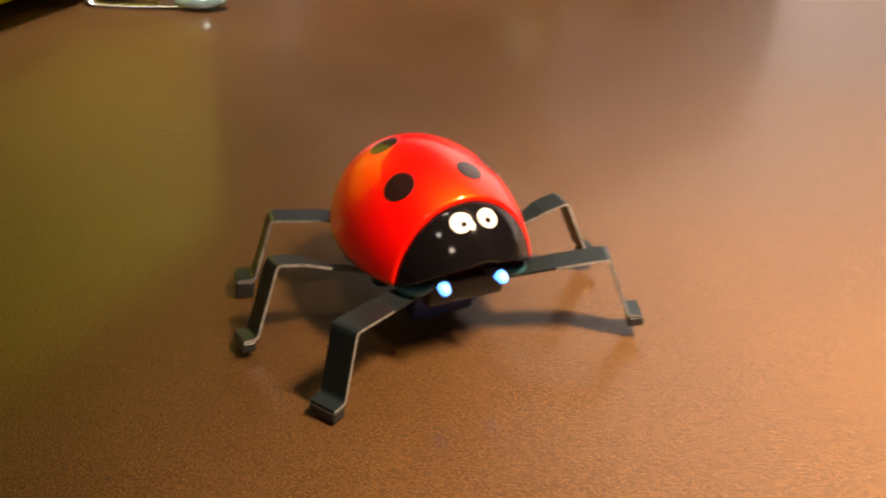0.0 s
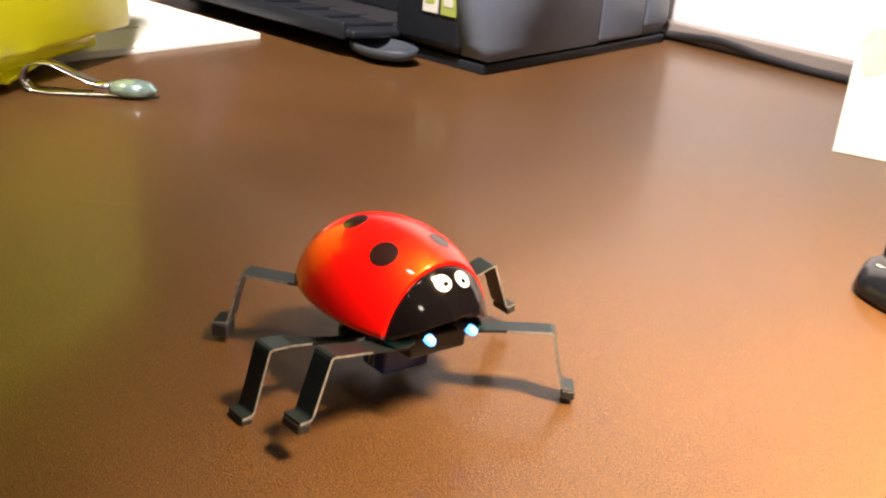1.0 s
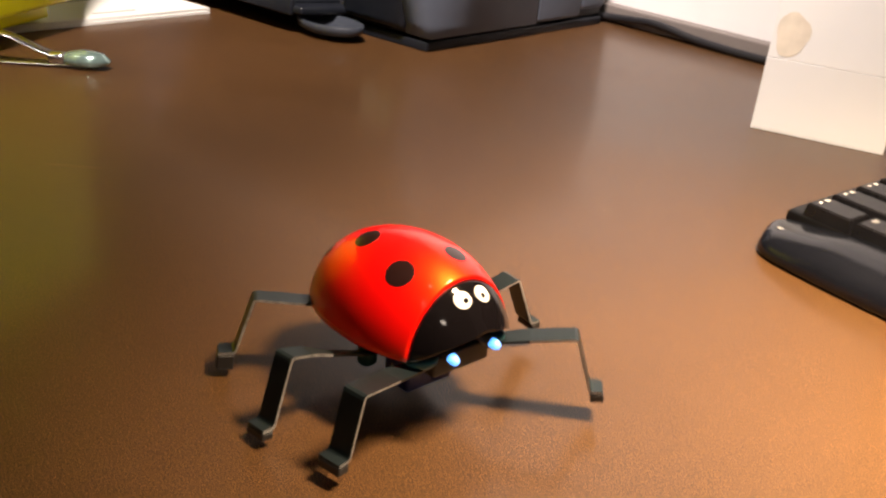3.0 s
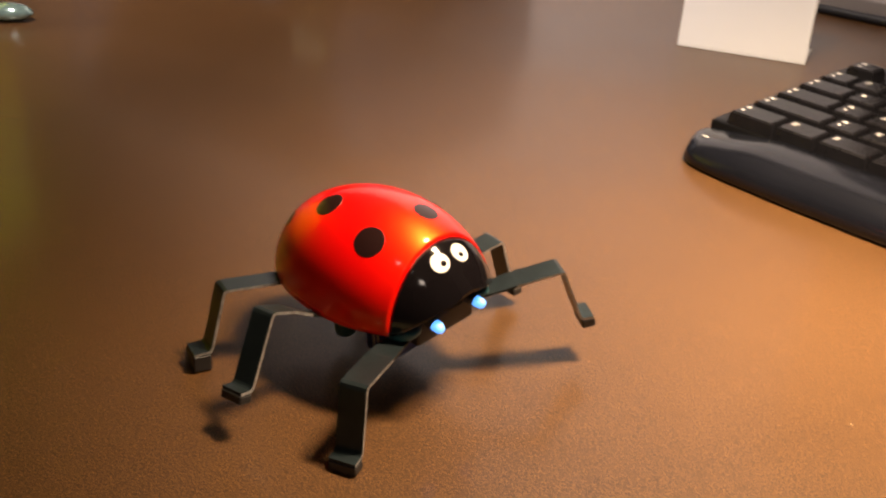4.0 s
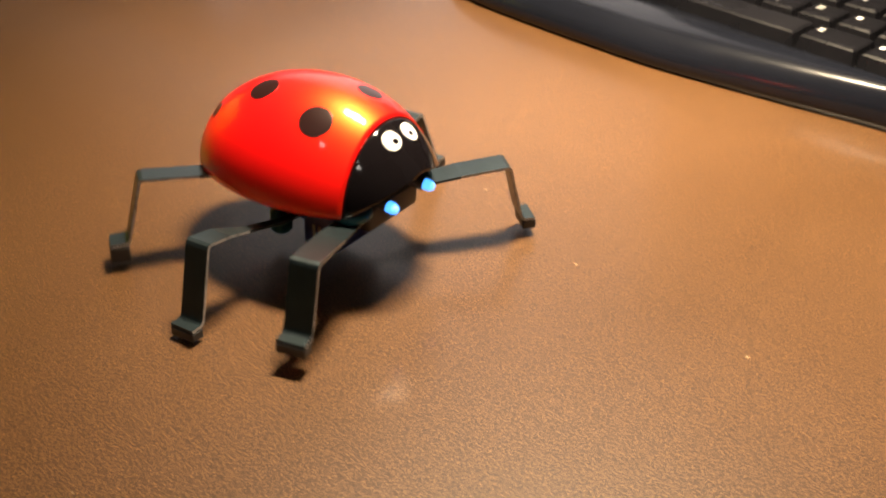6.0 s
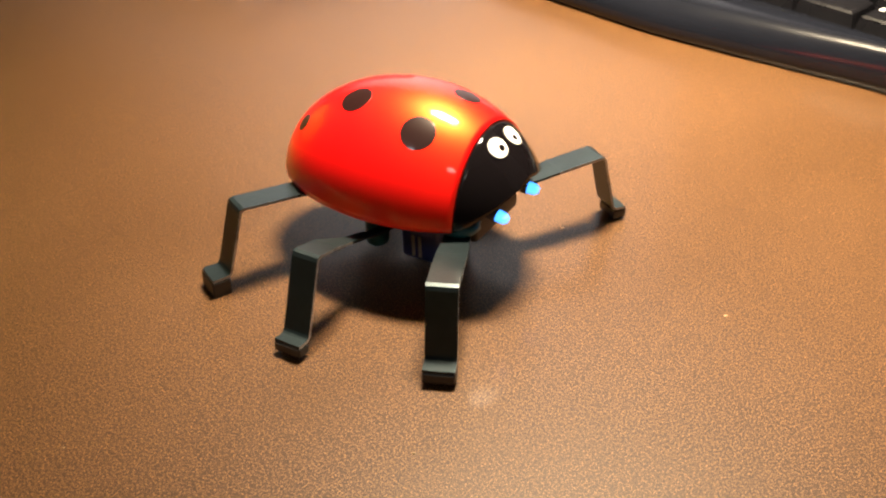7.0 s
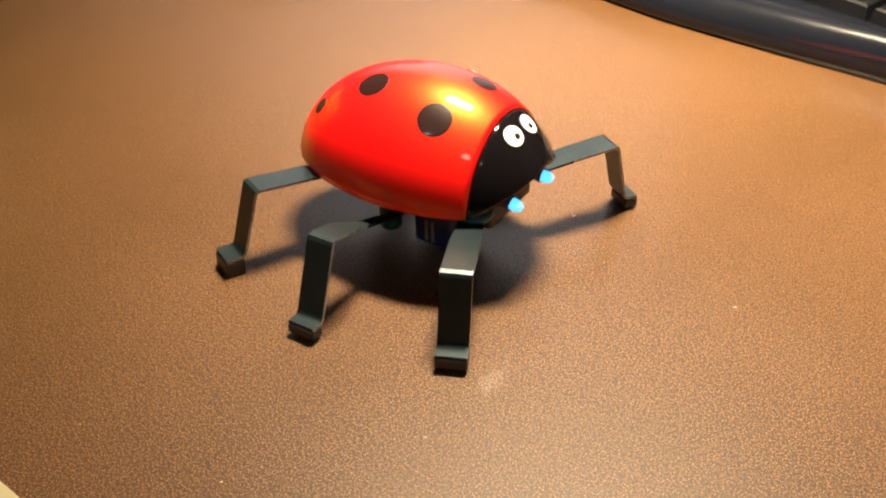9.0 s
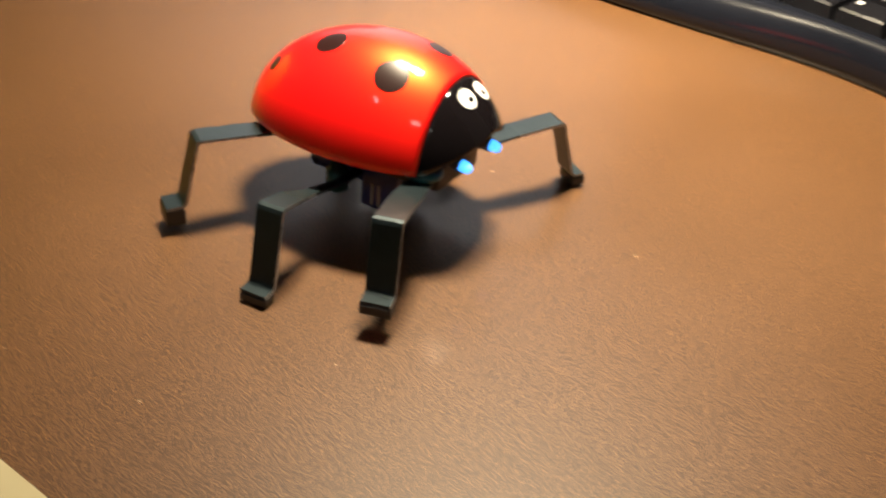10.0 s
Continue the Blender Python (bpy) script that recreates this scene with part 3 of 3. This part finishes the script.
def build_small():
    at = pose(-0.3573, 0.445, 0, 0, 0, 48.5)  # x from the corner along the front edge's far side, y inward
    paper = empty("paper_stack", at, "small stack of printed white paper sheets", "paper")
    rng = random.Random(4)
    for i in range(4):
        dx, dy = rng.uniform(-0.003, 0.001), rng.uniform(0.0, 0.004)
        part("sheet", box(-0.30 + dx, dy, 0.0003 + i * 0.0013, 0.0 + dx, 0.21 + dy, 0.0012 + i * 0.0013), PAPER, paper, at=pose(0, 0, 0, 0, 0, rng.uniform(-0.6, 0.6)), smooth=False)
    for i in range(9):
        y = 0.016 + i * 0.017
        w = rng.uniform(0.03, 0.09)
        x = -0.05 - rng.uniform(0, 0.15)
        part("print_bar", box(x - w, y, 0.0053, x, y + 0.004, 0.0055), PRINT, paper, smooth=False)
    at = pose(-0.437, 0.342, 0.0058, 0, 0, -15.5)
    yb = empty("yellow_file_box", at, "bright yellow plastic file box on the papers", "file box")
    part("base_plate", box(-0.20, -0.21, 0.0, 0.0, 0.0, 0.003, 0.001), YELLOW, yb, at=at.inverted() @ pose(-0.489, 0.425, 0.0058, 0, 0, 2.9))
    part("plinth", box(-0.16, -0.29, 0.003, -0.022, -0.014, 0.020, 0.002), YELLOW, yb)
    part("body", box(-0.17, -0.30, 0.018, 0.0, 0.0, 0.205, 0.004), YELLOW, yb, "tall yellow box body")

    clip = empty("strap_clip", pose(-0.428, 0.226, 0, 0, 0, 2), "bent metal strap clip with a glassy teal end", "clip")
    loop = [(0.030, 0.0030), (0.0, 0.0018), (-0.030, 0.0014), (-0.040, 0.0032), (-0.0445, 0.0085), (-0.042, 0.0165), (-0.034, 0.0205), (-0.024, 0.0195), (-0.012, 0.0145), (0.000, 0.0095), (0.012, 0.0070), (0.030, 0.0062)]
    part("strap", strip([(v.x, v.y) for v in spline([(a, c, 0) for a, c in loop], 4)], 0.012, 0.0009, 1), CHROME, clip, "polished bent metal strap")
    j = lathe([(0, -0.005), (0.009, -0.0045), (0.0135, -0.001), (0.0135, 0.001), (0.010, 0.005), (0.004, 0.0066), (0, 0.0068)], 24)
    j.transform(Matrix.Diagonal((1.25, 0.7, 1, 1)))
    part("jewel", j, JEWEL, clip, "glassy teal oval end", at=pose(0.027, 0, 0.0055))
    part("collar", box(0.002, -0.0055, 0.001, 0.014, 0.0055, 0.0095, 0.002), CHROME, clip)

    card = empty("folded_card", pose(0.0626, 0.2171, 0, 0, 0, -29), "white folded card standing on the desk with a faded picture", "card")
    part("lower_panel", box(0.0, 0.0, 0.0015, 0.0885, 0.0012, 0.050, 0.0004), CARD, card, at=pose(0, 0, 0, -5, 0, 0), smooth=False)
    part("upper_panel", box(0.0, 0.0, 0.0, 0.0885, 0.0012, 0.085, 0.0004), CARD, card, at=pose(0, 0.0045, 0.0500, -9, 0, 0), smooth=False)
    part("side_fold", box(0.0, 0.0, 0.0, 0.0012, 0.035, 0.050, 0.0004), CARD, card, at=pose(0.0872, 0.001, 0.001, 0, 0, 14), smooth=False)
    part("base_flap", box(0.0, 0.0, 0.0003, 0.0885, 0.045, 0.0014), CARD, card, smooth=False)
    part("picture", blob(0.013, 0.017, 0.011, 0.015), BLOTCH, card, "small faded printed picture", at=pose(0, 0.0045, 0.0500, -9, 0, 0), smooth=False)

    sheet = empty("cream_note_sheet", pose(-0.277, -0.2535, 0, 0, 0, -43.8), "cream paper sheet lying flat on the desk", "paper")
    part("page", box(0.0, -0.21, 0.0003, 0.297, 0.0, 0.0016, 0.0003), CREAM, sheet, smooth=False)

    rng = random.Random(11)
    crumbs = bmesh.new()
    for x, y in [(-0.1159, 0.0664), (-0.036, 0.075), (-0.135, 0.135), (-0.30, -0.02), (0.0, -0.28), (0.035, -0.33), (-0.02, -0.23), (-0.10, -0.38)] + [(rng.uniform(-0.4, 0.1), rng.uniform(-0.4, 0.3)) for _ in range(16)]:
        c = bmesh.new()
        bmesh.ops.create_icosphere(c, subdivisions=1, radius=rng.uniform(0.00018, 0.00042))
        c.transform(Matrix.Translation((x, y, 0.0002)) @ Matrix.Diagonal((1.4, 1, 0.5, 1)))
        join(crumbs, c)
    tagged(new("crumbs", mesh_of("crumbs", crumbs, CRUMB)), "tiny pale crumbs and dust specks on the desk", "crumbs", "", "stuff")
    scuff = new("scuff_mark", mesh_of("scuff_mark", box(-0.363, 0.0338, 0.0001, -0.336, 0.0352, 0.0002), SCUFF, smooth=False))
    tagged(scuff, "thin pale scratch on the desk top", "scratch", "", "stuff")


build_small()

# ---- how the toy walks ----
# t, x, y, z, roll, pitch, heading
BODY = [
    (0, -0.2213, -0.0951, -0.0037, -0.6, -0.2, -58.4),
    (0.5, -0.2103, -0.1000, -0.0006, 5.2, -1.5, -52.0),
    (1, -0.2057, -0.1089, -0.0005, -4.6, -0.1, -48.5),
    (1.5, -0.1976, -0.1231, -0.0001, -6.3, -1.7, -48.0),
    (2, -0.1915, -0.1268, -0.0002, 5.5, -2.2, -55.1),
    (2.5, -0.1812, -0.1398, -0.0006, 7.0, -2.0, -50.0),
    (4, -0.1597, -0.1889, 0.0004, 5.5, -1.8, -49.0),
    (4.5, -0.1467, -0.2067, -0.0007, -3.1, -1.9, -43.1),
    (5, -0.1345, -0.2253, -0.0025, -1.2, 1.2, -53.4),
    (5.5, -0.0979, -0.2438, 0.0009, 5.3, -0.5, -43.5),
    (6.7, -0.0440, -0.2856, -0.0033, -0.3, -0.6, -37.2),
    (9.4, -0.0440, -0.2856, -0.0033, -0.3, -0.6, -37.2),
    (9.5, -0.0459, -0.2848, -0.0054, -5.7, -0.6, -36.8),
    (10, -0.0385, -0.2995, -0.0015, -5.9, 0.1, -36.1),
]
# gait: +1 right middle, left front and left rear feet up; -1 the other three
GAIT = [(0, 0), (.12, 1), (.28, -1), (.47, 1), (.65, -1), (.83, 1), (1.02, -1), (1.2, 1), (1.42, -1), (1.8, -1), (2.03, 1), (2.2, -1), (2.42, 1), (2.66, 1), (2.9, -1), (3.12, 1), (3.35, -1), (3.57, 1), (3.8, -1), (4, 1), (4.2, -1), (4.4, 1), (4.57, -1), (4.75, 1), (4.92, -1), (5.13, 1), (5.31, -1), (5.49, 1), (5.67, -1), (5.87, 1), (6.07, -1), (6.27, 1), (6.5, -1), (6.7, 0), (9.42, 0), (9.58, -1), (9.76, 1), (9.95, -1), (10.0, -1)]
# each leg: t, azimuth, lift and twist
RIGHT_FRONT = [
    (0, -60.0, 1.7, -1.9), (0.5, -76.1, 4.3, -1.6), (1, -87.1, 5.1, 0.8), (1.5, -83.7, 1.9, -1.9), (2, -60.3, 3.1, -2.8),
    (2.5, -71.4, 4.0, -2.5), (4, -70.0, 1.5, -1.9), (4.5, -88.2, 6.2, -1.4), (5, -59.4, 2.8, -0.0), (5.5, -68.0, 3.3, -3.4),
    (6.7, -67.3, 1.6, -0.6), (9.4, -67.3, 1.6, -0.6), (9.5, -66.5, -0.1, -1.0), (10, -76.8, -0.3, 1.7),
]
RIGHT_MIDDLE = [
    (0, -86.8, 7.7, 6.6), (0.5, -86.3, 18.6, 3.2), (1, -88.1, -2.5, -1.2), (1.5, -89.3, -4.4, 0.5), (2, -85.7, 17.2, 2.4),
    (2.5, -86.5, 19.3, 2.3), (4, -87.3, 19.4, 5.0), (4.5, -91.3, 0.4, 3.1), (5, -86.9, 6.4, 3.1), (5.5, -87.1, 19.2, 4.2),
    (6.7, -90.4, 7.0, 0.9), (9.4, -90.4, 7.0, 0.9), (9.5, -88.8, 3.8, 0.4), (10, -89.7, -1.7, 1.4),
]
RIGHT_REAR = [
    (0, -100.7, 3.2, 1.2), (0.5, -116.8, 5.1, -1.9), (1, -139.1, -2.0, -2.5), (1.5, -132.8, 1.4, -2.2), (2, -98.4, 5.7, 1.6),
    (2.5, -103.2, 7.9, 2.2), (4, -107.4, 6.4, 2.5), (4.5, -135.9, 0.7, 1.2), (5, -103.4, -0.5, 6.5), (5.5, -112.0, 3.7, 3.5),
    (6.7, -115.6, 2.5, -0.6), (9.4, -115.6, 2.5, -0.6), (9.5, -109.6, 4.3, 3.8), (10, -124.5, -2.7, -2.1),
]
LEFT_FRONT = [
    (0, 66.2, 8.7, 0.3), (0.5, 58.0, 5.0, 1.0), (1, 44.9, 4.4, -1.9), (1.5, 42.1, 5.7, 1.9), (2, 70.5, 7.4, 1.3),
    (2.5, 52.1, 5.4, 2.5), (4, 56.7, 6.9, 2.4), (4.5, 35.8, 3.7, -1.3), (5, 65.1, 5.9, 0.3), (5.5, 57.7, 5.9, 7.0),
    (6.7, 57.1, 1.6, 1.6), (9.4, 57.1, 1.6, 1.6), (9.5, 59.1, 8.6, 4.3), (10, 54.0, 7.0, 2.7),
]
LEFT_MIDDLE = [
    (0, 87.7, 11.5, 1.6), (0.5, 87.1, -2.9, -0.9), (1, 89.5, 15.3, 3.2), (1.5, 89.8, 18.6, 2.7), (2, 85.3, 0.7, 3.8),
    (2.5, 84.0, -0.6, 2.5), (4, 82.4, 1.2, 3.4), (4.5, 82.1, 13.2, -0.1), (5, 86.9, 9.5, -0.5), (5.5, 82.0, -1.3, 0.6),
    (6.7, 90.9, 3.5, -0.0), (9.4, 90.9, 3.5, -0.0), (9.5, 90.8, 7.9, -0.0), (10, 91.1, 7.6, 0.0),
]
LEFT_REAR = [(0, 121.0, 3.5, 0.0), (6.7, 118.0, 2.5, 0.0), (9.4, 118.0, 2.5, 0.0), (10, 121.0, 3.5, 0.0)]
# what a full step adds to each leg: azimuth and lift
STEP = {"right_front": (RIGHT_FRONT, 8.0, 0.5), "right_middle": (RIGHT_MIDDLE, 1.5, 11.5), "right_rear": (RIGHT_REAR, 13.0, 2.0), "left_front": (LEFT_FRONT, 9.0, 0.5), "left_middle": (LEFT_MIDDLE, -1.5, -9.0), "left_rear": (LEFT_REAR, 13.0, -2.0)}


def gait(t):
    for (a, va), (b, vb) in zip(GAIT, GAIT[1:]):
        if a <= t <= b:
            k = (t - a) / (b - a)
            return va + (vb - va) * (0.5 - 0.5 * math.cos(math.pi * k))
    return GAIT[-1][1]


def between(table, t, col):
    return float(np.interp(t, [r[0] for r in table], [r[col] for r in table]))


def stepped(table, t, col, size):
    """The table's value, with steps of that size between its times."""
    miss = [r[col] - size * gait(r[0]) for r in table]
    return size * gait(t) + float(np.interp(t, [r[0] for r in table], miss))


def motions():
    times = sorted({round(k * 0.1, 2) for k in range(101)} | {round(k * 0.05, 2) for k in range(200) if not 6.75 < k * 0.05 < 9.35})
    rows, legs = [], {key: [] for key in BUG_LEGS}
    for t in times:
        x, y, z, pitch, yaw = (between(BODY, t, c) for c in (1, 2, 3, 5, 6))
        roll = stepped(BODY, t, 4, 5.2)
        rows.append((t, pose(x, y, z, roll, pitch, yaw)))
        for key, (table, swing, lift) in STEP.items():
            turn = Matrix.Rotation(radians(stepped(table, t, 1, swing)), 4, "Z") @ Matrix.Rotation(radians(-stepped(table, t, 2, lift)), 4, "Y")
            legs[key].append((t, Matrix.Translation(pivot_of(key)) @ turn @ Matrix.Rotation(radians(between(table, t, 3)), 4, "X")))
    walk(BUG, rows)
    for key, leg in BUG_LEGS.items():
        walk(leg, legs[key])


motions()
